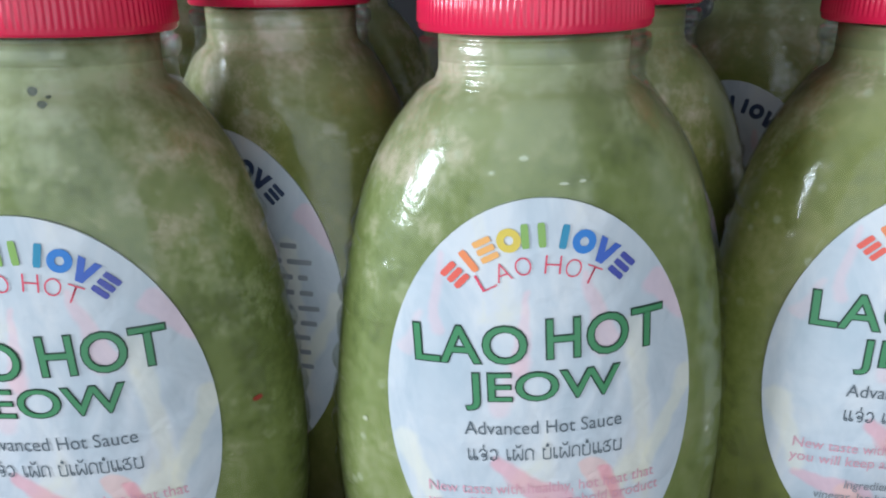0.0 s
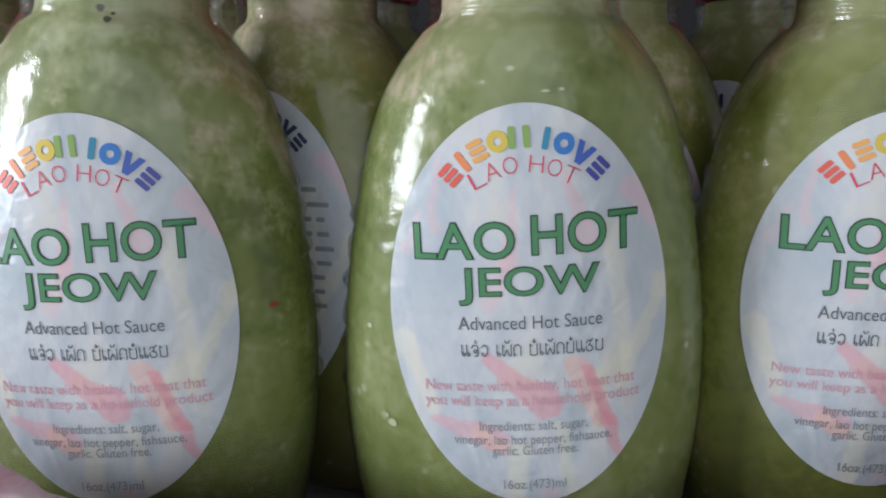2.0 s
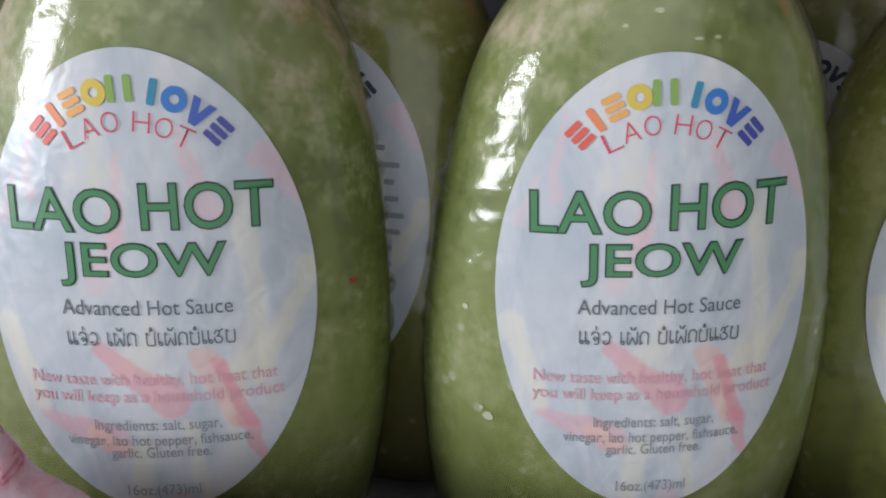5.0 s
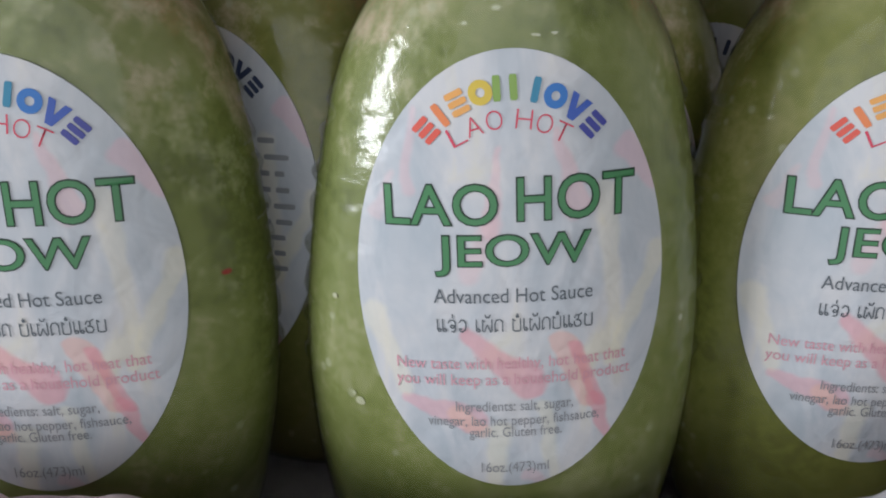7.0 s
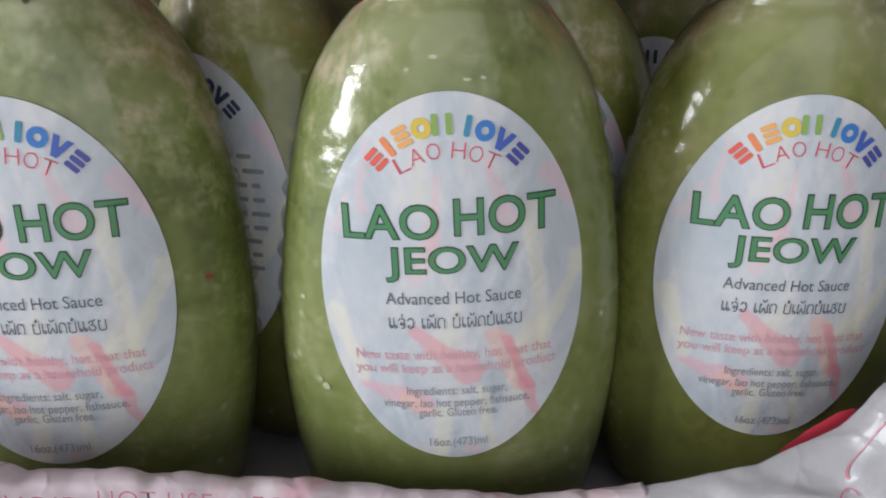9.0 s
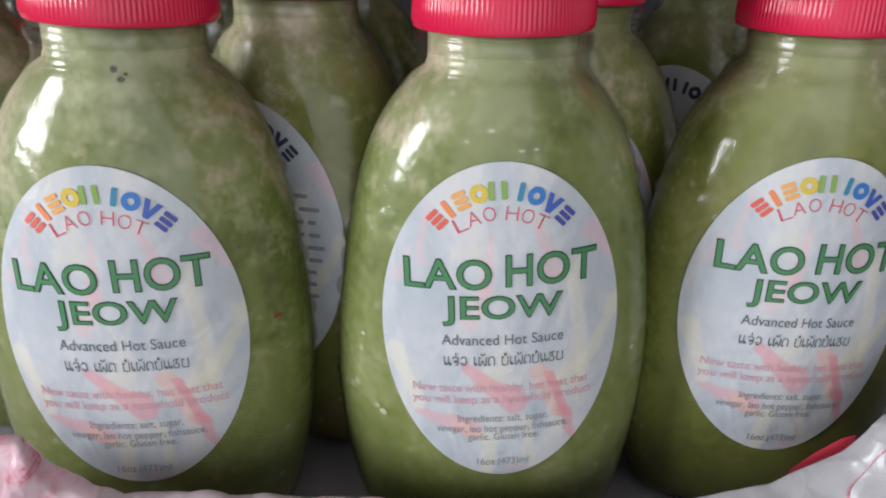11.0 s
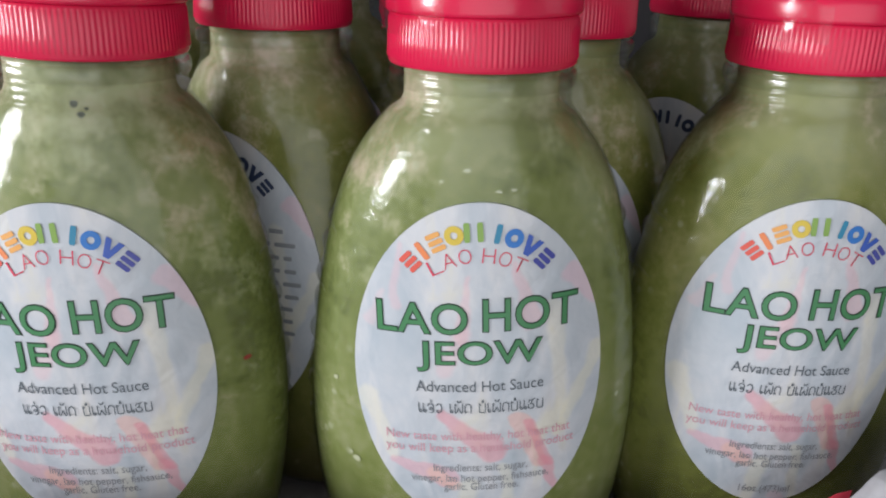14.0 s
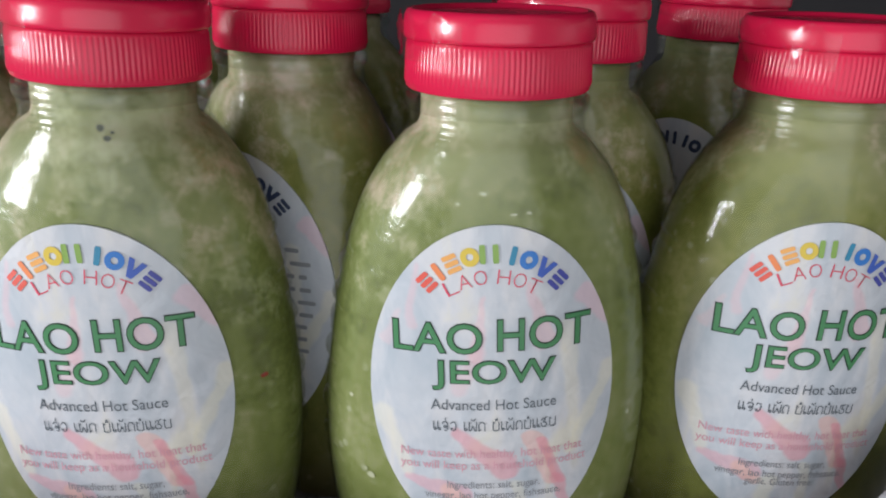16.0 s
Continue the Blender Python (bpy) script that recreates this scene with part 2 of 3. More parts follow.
def film_material(name, stops, scale, rough):
    """Thin crinkled bag film: cloudy, slightly see-through, with sharp little creases."""
    m, nt, p = material(name)
    L = nt.links.new
    co = nt.nodes.new("ShaderNodeTexCoord")
    n = node(nt, "ShaderNodeTexNoise", Scale=scale, Detail=4.0, Roughness=0.6, Distortion=1.0)
    L(co.outputs["Object"], n.inputs["Vector"])
    c = ramp(nt, stops)
    L(n.outputs["Fac"], c.inputs["Fac"])
    L(c.outputs["Color"], p.inputs["Base Color"])
    p.inputs["Roughness"].default_value = rough
    warp = node(nt, "ShaderNodeTexNoise", Scale=60.0, Detail=2.0)
    L(co.outputs["Object"], warp.inputs["Vector"])
    mixv = nt.nodes.new("ShaderNodeMix")
    mixv.data_type = "VECTOR"
    mixv.inputs["Factor"].default_value = 0.03
    L(co.outputs["Object"], mixv.inputs["A"])
    L(warp.outputs["Color"], mixv.inputs["B"])
    v = node(nt, "ShaderNodeTexVoronoi", Scale=75.0)
    v.feature = "DISTANCE_TO_EDGE"
    L(mixv.outputs["Result"], v.inputs["Vector"])
    cr = ramp(nt, [(0.0, (1, 1, 1)), (0.12, (0, 0, 0))])
    L(v.outputs["Distance"], cr.inputs["Fac"])
    bump = node(nt, "ShaderNodeBump", Strength=0.25, Distance=0.0006)
    L(cr.outputs["Color"], bump.inputs["Height"])
    L(bump.outputs[0], p.inputs["Normal"])
    tr = nt.nodes.new("ShaderNodeBsdfTranslucent")
    L(c.outputs["Color"], tr.inputs["Color"])
    mx = nt.nodes.new("ShaderNodeMixShader")
    mx.inputs[0].default_value = 0.30
    L(p.outputs[0], mx.inputs[1])
    L(tr.outputs[0], mx.inputs[2])
    L(mx.outputs[0], nt.nodes["Material Output"].inputs["Surface"])
    return m


def mat_bag():
    return film_material("bag_plastic", [(0.35, (0.76, 0.64, 0.69)), (0.55, (0.86, 0.76, 0.80)), (0.70, (0.82, 0.54, 0.61))], 46.0, 0.30)


def mat_flap():
    return film_material("cloudy_plastic", [(0.35, (0.52, 0.51, 0.54)), (0.65, (0.70, 0.68, 0.71))], 30.0, 0.3)


def mat_printed():
    return film_material("printed_plastic", [(0.44, (0.90, 0.70, 0.76)), (0.55, (0.84, 0.46, 0.55)), (0.61, (0.62, 0.13, 0.20)), (0.67, (0.84, 0.54, 0.61))], 75.0, 0.3)


def mat_wall(name, colour, rough=0.8):
    m, nt, p = material(name)
    L = nt.links.new
    co = nt.nodes.new("ShaderNodeTexCoord")
    n = node(nt, "ShaderNodeTexNoise", Scale=6.0, Detail=5.0)
    L(co.outputs["Object"], n.inputs["Vector"])
    c = ramp(nt, [(0.3, tuple(v * 0.88 for v in colour)), (0.7, colour)])
    L(n.outputs["Fac"], c.inputs["Fac"])
    L(c.outputs["Color"], p.inputs["Base Color"])
    p.inputs["Roughness"].default_value = rough
    return m


def ink(name, colour, rough=0.45):
    return plain(name, colour, rough)


SAUCE, CLEAR, PAPER, BAG, PRINTED = mat_sauce(), mat_clear("clear_plastic", 0.3, 0.15, (0.95, 0.96, 0.94)), mat_paper(), mat_bag(), mat_printed()
FLAP = mat_flap()
BAG_FLOOR = film_material("bag_over_card", [(0.35, (0.60, 0.59, 0.64)), (0.65, (0.74, 0.73, 0.78))], 26.0, 0.35)
RED = plain("red_plastic", (0.62, 0.010, 0.058), 0.26, Coat_Weight=0.1, Coat_Roughness=0.12)
GREEN_INK = ink("green_ink", (0.055, 0.21, 0.085))
DARK_INK = ink("dark_ink", (0.012, 0.04, 0.022))
GREY_INK = ink("grey_ink", (0.10, 0.12, 0.14))
PALE_INK = ink("pale_ink", (0.25, 0.26, 0.28))
PINK_INK = ink("pink_ink", (0.62, 0.33, 0.39))
NAVY_INK = ink("navy_ink", (0.03, 0.045, 0.10))
LOGO_RED = ink("logo_red", (0.62, 0.05, 0.10))
RAINBOW = [ink("logo_colour", c) for c in ((0.66, 0.10, 0.07), (0.72, 0.22, 0.08), (0.74, 0.36, 0.10), (0.62, 0.46, 0.06), (0.22, 0.36, 0.08),
                                         (0.03, 0.22, 0.36), (0.03, 0.17, 0.50), (0.04, 0.10, 0.42), (0.05, 0.06, 0.30))]
BAG_INK = ink("bag_ink", (0.52, 0.16, 0.22), 0.35)
RED_PRINT = plain("red_print", (0.55, 0.04, 0.07), 0.35)
DARK = mat_wall("dark_board", (0.026, 0.024, 0.027), 0.85)
PLASTER = mat_wall("plaster", (0.62, 0.60, 0.57))
CARD = mat_wall("cardboard", (0.30, 0.22, 0.15))
TEAL = plain("teal_plastic", (0.03, 0.35, 0.36), 0.4)
FILM = mat_clear("shrink_film", 0.5, 0.15, (0.93, 0.93, 0.93))
RING = mat_clear("clear_ring", 0.35, 0.15, (0.90, 0.91, 0.89))
FRAME_WHITE = plain("frame_paint", (0.75, 0.75, 0.75), 0.5)


# ---- geometry helpers ----
def link(name, bm, mat, parent=None, label="", smooth=True):
    me = bpy.data.meshes.new(name)
    bm.to_mesh(me)
    bm.free()
    if smooth:
        me.polygons.foreach_set("use_smooth", [True] * len(me.polygons))
    if mat:
        me.materials.append(mat)
    ob = new(name, me)
    if parent:
        ob.parent = parent
    if label:
        tagged(ob, label)
    return ob


part = link

A_Z = [(0, .0318), (.0015, .0334), (.004, .0347), (.008, .0359), (.014, .0373), (.028, .0395), (.043, .0405), (.058, .0402), (.073, .0386), (.085, .0367),
       (.095, .0344), (.102, .0325), (.109, .0296), (.115, .0260), (.119, .0228), (.1222, .0204), (.1232, .0197), (.1245, .0196), (.131, .0195)]
B_Z = [(0, .0170), (.0015, .0185), (.004, .0198), (.009, .0208), (.016, .0216), (.028, .0224), (.043, .0229), (.062, .0231), (.080, .0229), (.092, .0226),
       (.100, .0223), (.107, .0219), (.112, .0214), (.116, .0208), (.1205, .0201), (.1222, .0197), (.1232, .0195), (.131, .0194)]


def along(table, z):
    """Smooth reading of a profile table."""
    n = len(table)
    for i in range(n - 1):
        (z0, v0), (z1, v1) = table[i], table[i + 1]
        if z <= z1 or i == n - 2:
            def slope(j):
                j0, j1 = max(j - 1, 0), min(j + 1, n - 1)
                return (table[j1][1] - table[j0][1]) / (table[j1][0] - table[j0][0])
            h = z1 - z0
            s = min(max((z - z0) / h, 0), 1)
            return ((2 * s**3 - 3 * s * s + 1) * v0 + (s**3 - 2 * s * s + s) * h * slope(i) + (3 * s * s - 2 * s**3) * v1 + (s**3 - s * s) * h * slope(i + 1))


def skin(x, z, lift=0.0):
    """The point of the bottle's front at breadth x and height z."""
    a, b = along(A_Z, z), along(B_Z, z)
    q = max(1 - (x / a) ** 2, 0.02)
    p = Vector((x, -b * math.sqrt(q), z))
    n = Vector((x / a**2, p.y / b**2, 0)).normalized()
    return p + n * lift


def shell_bm(inset, top, rings, seg=72, ribs=True, cap_top=False):
    bm = bmesh.new()
    prev = None
    for i in range(rings + 1):
        z = top * i / rings
        zz = max(z, inset)
        into = inset + (0.0022 * min(max((z - .1205) / .003, 0), 1) if inset else 0)
        a, b = along(A_Z, z) - into, along(B_Z, z) - into
        ring = []
        for k in range(seg):
            th = 2 * math.pi * k / seg
            c, s = math.cos(th), math.sin(th)
            aa = a
            if ribs and .035 < z < .105:
                aa += (.0006 * math.sin(z / .0074 * 2 * math.pi) + .0003 * math.sin(z / .0047 * 2 * math.pi + 2 * c)) * abs(c) ** 8 * min((z - .035) / .01, (.105 - z) / .01, 1)
            bb = b
            if ribs and z > .1225:
                w = .00016 * math.sin(z / .0016 * 2 * math.pi)
                aa, bb = aa + w, bb + w
            ring.append(bm.verts.new((aa * c, bb * s, zz)))
        if prev:
            for k in range(seg):
                bm.faces.new((prev[k], prev[(k + 1) % seg], ring[(k + 1) % seg], ring[k]))
        else:
            bm.faces.new(ring[::-1])
        prev = ring
    if cap_top:
        bm.faces.new(prev)
    return bm


def lathe_bm(profile, seg=64, ripple=0.0, count=0, band=(0, 0)):
    bm = bmesh.new()
    prev = None
    for r, z in profile:
        ring = []
        for k in range(seg):
            th = 2 * math.pi * k / seg
            rr = r
            if ripple and band[0] <= z <= band[1]:
                rr += ripple * (0.5 + 0.5 * math.cos(th * count))
            ring.append(bm.verts.new((rr * math.cos(th), rr * math.sin(th), z)))
        if prev:
            for k in range(seg):
                bm.faces.new((prev[k], prev[(k + 1) % seg], ring[(k + 1) % seg], ring[k]))
        prev = ring
    return bm, prev


CAP_Z = .1314
RC = .0200


SKIRT = .0104


def cap_base_bm():
    z = CAP_Z
    t = z + SKIRT
    lo, hi = RC + .0003, RC - .0001
    bm, last = lathe_bm([(lo - .0015, z + .001), (lo - .0012, z), (lo - .0003, z + .0002), (lo, z + .0007), (lo, z + .0014), (lo, z + .0016), (RC + .0001, z + .0050), (hi, t - .0010), (hi, t - .0008), (hi, t - .0002), (hi - .0003, t), (hi - .0012, t + .0001), (.004, t + .0002)],
                        480, .00022, 120, (z + .0015, t - .0009))
    return bm


def cap_lid_bm():
    z = CAP_Z + SKIRT
    bm, last = lathe_bm([(RC - .0004, z), (RC + .0003, z + .0001), (RC + .0006, z + .0004), (RC + .0007, z + .0010), (RC + .0006, z + .0034), (RC + .0003, z + .0050), (RC - .0002, z + .0058), (RC - .0008, z + .0061), (RC - .0014, z + .0060), (RC - .0018, z + .0054), (RC - .0030, z + .0051), (RC - .0090, z + .0051), (.001, z + .0051)], 96)
    bm.faces.new(last)
    return bm


LABEL_Z = .075     # height of the print's zero line
MID_U, MID_V = -.0003, -.0089
LABEL_W, LABEL_H = .0277, .0405
TILT = [0.0, 0.0, 0.0]  # turn, drop and side shift of the label being made


def on_label(u, v, lift):
    """A point of the label, turned and shifted as that label was stuck on."""
    c, s = math.cos(TILT[0]), math.sin(TILT[0])
    return skin(u * c - v * s + TILT[2], LABEL_Z + TILT[1] + u * s + v * c, lift)


def label_bm(lift=.00012):
    bm = bmesh.new()
    uvs = bm.loops.layers.uv.new("print")
    where = {}
    rings, seg = 16, 80

    def vert(u, v, up):
        q = bm.verts.new(on_label(u, v, up))
        where[q] = (u * 10, v * 10)
        return q

    prev = [vert(MID_U, MID_V, lift)]
    for i in range(1, rings + 2):
        f = min(i / rings, 1)
        up = lift if i <= rings else -.0003
        ring = [vert(MID_U + LABEL_W * f * math.cos(2 * math.pi * k / seg), MID_V + LABEL_H * f * math.sin(2 * math.pi * k / seg), up) for k in range(seg)]
        for k in range(seg):
            j = (k + 1) % seg
            if i == 1:
                bm.faces.new((prev[0], ring[k], ring[j]))
            else:
                bm.faces.new((prev[k], ring[k], ring[j], prev[j]))
        if i == rings:
            rim = ring
        prev = ring
    for k in range(seg):
        edge = bm.edges.get((rim[k], rim[(k + 1) % seg]))
        edge.smooth = False
    for f in bm.faces:
        for lo in f.loops:
            lo[uvs].uv = where[lo.vert]
    return bm


def shape_bm(outline, lift, step=.0025):
    """A printed flat shape given by its outline on the label."""
    bm = bmesh.new()
    bm.faces.new([bm.verts.new((u, v, 0)) for u, v in outline])
    wrap(bm, lift, step)
    return bm


def wrap(bm, lift, step):
    us = [v.co.x for v in bm.verts]
    vs = [v.co.y for v in bm.verts]
    for axis, lo, hi in ((0, min(us), max(us)), (1, min(vs), max(vs))):
        q = lo + step
        no = (1, 0, 0) if axis == 0 else (0, 1, 0)
        while q < hi and hi - lo > step:
            co = (q, 0, 0) if axis == 0 else (0, q, 0)
            bmesh.ops.bisect_plane(bm, geom=bm.verts[:] + bm.edges[:] + bm.faces[:], plane_co=co, plane_no=no)
            q += step
    for v in bm.verts:
        v.co = on_label(v.co.x, v.co.y, lift)


def block(cu, cv, w, h, angle):
    c, s = math.cos(angle), math.sin(angle)
    return [(cu + x * c - y * s, cv + x * s + y * c) for x, y in ((-w / 2 + w * .12, -h / 2), (w / 2 - w * .12, -h / 2), (w / 2, -h / 2 + h * .12), (w / 2, h / 2 - h * .12), (w / 2 - w * .12, h / 2), (-w / 2 + w * .12, h / 2), (-w / 2, h / 2 - h * .12), (-w / 2, -h / 2 + h * .12))]


def words_bm(text, x0, x1, z0, z1, lift, offset=0.0, spacing=1.0, flat=False):
    """Lettering fitted into a box on the label and wrapped on the bottle."""
    cu = bpy.data.curves.new("words", "FONT")
    cu.body, cu.offset, cu.space_character, cu.resolution_u = text, offset, spacing, 4
    ob = bpy.data.objects.new("words", cu)
    scene.collection.objects.link(ob)
    bpy.context.view_layer.update()
    me = bpy.data.meshes.new_from_object(ob.evaluated_get(bpy.context.evaluated_depsgraph_get()))
    bpy.data.objects.remove(ob)
    bpy.data.curves.remove(cu)
    bm = bmesh.new()
    bm.from_mesh(me)
    bpy.data.meshes.remove(me)
    xs = [v.co.x for v in bm.verts]
    ys = [v.co.y for v in bm.verts]
    sx, sz = (x1 - x0) / (max(xs) - min(xs)), (z1 - z0) / (max(ys) - min(ys))
    lx, ly = min(xs), min(ys)
    for v in bm.verts:
        v.co = Vector((x0 + (v.co.x - lx) * sx, z0 + (v.co.y - ly) * sz, 0))
    if flat:
        return bm
    wrap(bm, lift, .002 if z1 - z0 > .004 else .006)
    return bm


def neck_ring_bm():
    bm, last = lathe_bm([(.0194, .1270), (.0199, .1272), (.0203, .1277), (.0204, .1284), (.0204, .1296), (.0202, .1302), (.0194, .1306)], 64)
    return bm


def film_bm(seed):
    """Loose edge of the clear shrink band, creased at the lid."""
    rng = random.Random(seed)
    bm = bmesh.new()
    rows = []
    n = 26
    a0 = math.radians(rng.uniform(165, 185))
    for i in range(n + 1):
        th = a0 + math.radians(75) * i / n
        col = []
        for j in range(7):
            z = CAP_Z + .0065 + .0085 * j / 6
            r = RC + .0009 + .0011 * math.exp(-((i - 3) / 3) ** 2) * (0.4 + 0.6 * math.sin(j * 1.3 + i)) + rng.uniform(0, .00025)
            col.append(bm.verts.new((r * math.cos(th), r * math.sin(th), z + .0012 * math.sin(i * .7) * (j / 6))))
        rows.append(col)
    for i in range(n):
        for j in range(6):
            bm.faces.new((rows[i][j], rows[i + 1][j], rows[i + 1][j + 1], rows[i][j + 1]))
    return bm


def bottle():
    base = new("sauce_bottle")
    part("sauce", shell_bm(.0005, .1308, 66, ribs=False, cap_top=True), SAUCE, base, "thick green blended sauce with pale froth")
    s = part("bottle_wall", shell_bm(0, .1326, 320), CLEAR, base, "clear plastic bottle wall with ribbed sides")
    s.visible_shadow = False
    r = part("neck_ring", neck_ring_bm(), RING, base, "clear plastic neck ring")
    r.visible_shadow = False
    cap = part("cap", cap_base_bm(), RED, base, "red ribbed screw cap")
    part("lid", cap_lid_bm(), RED, cap, "smooth red flip lid")
    f = part("shrink_film", film_bm(3), FILM, cap, "creased clear shrink film")
    f.visible_shadow = False
    return base


def letters(lab, mat, text, u0, u1, v0, v1, lift=.0003, offset=0.0, spacing=1.0, name="lettering"):
    return part(name, words_bm(text, u0, u1, v0, v1, lift, offset, spacing), mat, lab, smooth=False)


def figure(kind, w, h, thin):
    """Outlines of a plain shape: stack of bars, pair of bars, bar, ring or wedge."""
    if kind == "ring":
        n = 18
        o = [(w / 2 * math.cos(2 * math.pi * k / n), h / 2 * math.sin(2 * math.pi * k / n)) for k in range(n + 1)]
        f = 1 - 2 * thin / w
        return [[o[k], o[k + 1], (o[k + 1][0] * f, o[k + 1][1] * f), (o[k][0] * f, o[k][1] * f)] for k in range(n)]
    if kind == "wedge":
        return [[(-w / 2, h / 2), (-w / 2 + thin, h / 2), (thin * .5, -h / 2), (-thin * .5, -h / 2)], [(w / 2 - thin, h / 2), (w / 2, h / 2), (thin * .5, -h / 2), (-thin * .5, -h / 2)]]
    if kind == "stack":
        return [block(0, q * (h - thin) / 2, w * .78, thin * .86, 0) for q in (-1, 0, 1)]
    if kind == "pair":
        return [block(q * (w - thin) / 2, 0, thin, h, 0) for q in (-1, 1)]
    return [block(0, 0, thin, h, 0)]


def arc_marks(lab, mats, kinds, radius, half_angle, w, h, thin, cu, cv, name):
    """A bowed row of plain shapes in place of the brand mark."""
    room = [.4 if not kind else .7 if kind == "bar" else 1.0 for kind in kinds]
    whole = sum(room) - (room[0] + room[-1]) / 2
    k = 0
    for i, kind in enumerate(kinds):
        if not kind:
            continue
        a = -half_angle + 2 * half_angle * (sum(room[:i]) + (room[i] - room[0]) / 2) / whole
        c, s = math.cos(-a * .9), math.sin(-a * .9)
        bm = bmesh.new()
        for q in figure(kind, w, h, thin):
            bm.faces.new([bm.verts.new((cu + radius * math.sin(a) + x * c - y * s, cv + radius * math.cos(a) + x * s + y * c, 0)) for x, y in q])
        wrap(bm, .0003, .003)
        part(name, bm, mats[k % len(mats)], lab, smooth=False)
        k += 1


def bowed_letters(lab, mat, text, angles, radius, w, h, cu, cv, name="lettering"):
    """Capitals standing on an arc, one by one."""
    for ch, a in zip(text, angles):
        bm = words_bm(ch, -w / 2, w / 2, -h / 2, h / 2, 0, -.018, flat=True)
        c, s = math.cos(-a * .8), math.sin(-a * .8)
        for v in bm.verts:
            x, y = v.co.x, v.co.y
            v.co = Vector((cu + radius * math.sin(a) + x * c - y * s, cv + radius * math.cos(a) + x * s + y * c, 0))
        wrap(bm, .0003, .003)
        part(name, bm, mat, lab, smooth=False)


# strokes of the second script's characters, on a grid about six wide and ten high
FOOT = [(1, 10), (1, 2), (1.6, .4), (2.8, .2), (3.2, 1.6), (2.2, 2.8), (1, 2)]
GLYPHS = {
    "e": (4, [FOOT]),
    "ae": (7, [FOOT, [(x + 3.4, y) for x, y in FOOT]]),
    "cho": (7, [[(1, 7.5), (2, 9.6), (4, 9.8), (5.5, 8), (5.5, 2), (4.6, 0), (3, .2)], [(5.5, 4.5), (3.4, 2.9), (2.2, 4.2), (3.2, 5.8), (5.5, 4.5)]]),
    "vo": (6.5, [[(1, 8), (2.4, 10), (4.4, 9.4), (5.4, 6), (4.8, 1.6), (3, 0), (1.2, 1), (1.2, 2.6), (2.4, 2.6)]]),
    "pho": (8, [[(2.2, 8.6), (1, 9.8), (1, 1), (2, 0), (4, 5.5), (6, 0), (7, 1), (7, 10)]]),
    "do": (7, [[(2.3, 1.4), (1, 0), (1, 7), (2, 9.6), (4, 10), (5.8, 8), (5.8, 0)]]),
    "bo": (7, [[(2.3, 8.6), (1, 10), (1, 1), (2.2, 0), (4.8, 0), (5.8, 1), (5.8, 10)]]),
    "so": (7, [[(1, 7.5), (2, 9.8), (4, 9.4), (3.6, 6.6), (2.4, 5.6), (4.8, 5), (5.6, 2.4), (4.4, .2), (2, .2), (1, 2), (1, 4.6)], [(4, 9.4), (5.8, 11)]]),
    "tick": (0, [[(-3.2, 11.6), (-3.2, 14.2)]]),
    "curl": (0, [[(-5.2, 13.6), (-4.6, 11.8), (-3, 11.8), (-2, 13.8)]]),
    "dot": (0, [[(-3.8, 11.6), (-2.6, 11.6), (-2.6, 13), (-3.8, 13), (-3.8, 11.6)]])}


def script_words(lab, words, u0, u1, v0, tall, mat):
    """Thin-stroked words of the second script under the product line."""
    wide = sum(GLYPHS[g][0] for wd in words for g in wd) + 4.5 * (len(words) - 1)
    sx, sy, pen = (u1 - u0) / wide, tall / 10, .00014
    at = 0.0
    for wd in words:
        bm = bmesh.new()
        for g in wd:
            w, strokes = GLYPHS[g]
            for st in strokes:
                pts = [Vector((u0 + (at + x) * sx, v0 + y * sy, 0)) for x, y in st]
                for p, q in zip(pts, pts[1:]):
                    d = (q - p).normalized() * pen * .8
                    n = Vector((-d.y, d.x, 0)) * 1.1
                    p0, q0 = p - d * .8, q + d * .8
                    bm.faces.new([bm.verts.new(c) for c in (p0 - n, q0 - n, q0 + n, p0 + n)])
            at += w
        wrap(bm, .0003, .004)
        part("lettering", bm, mat, lab, smooth=False)
        at += 4.5


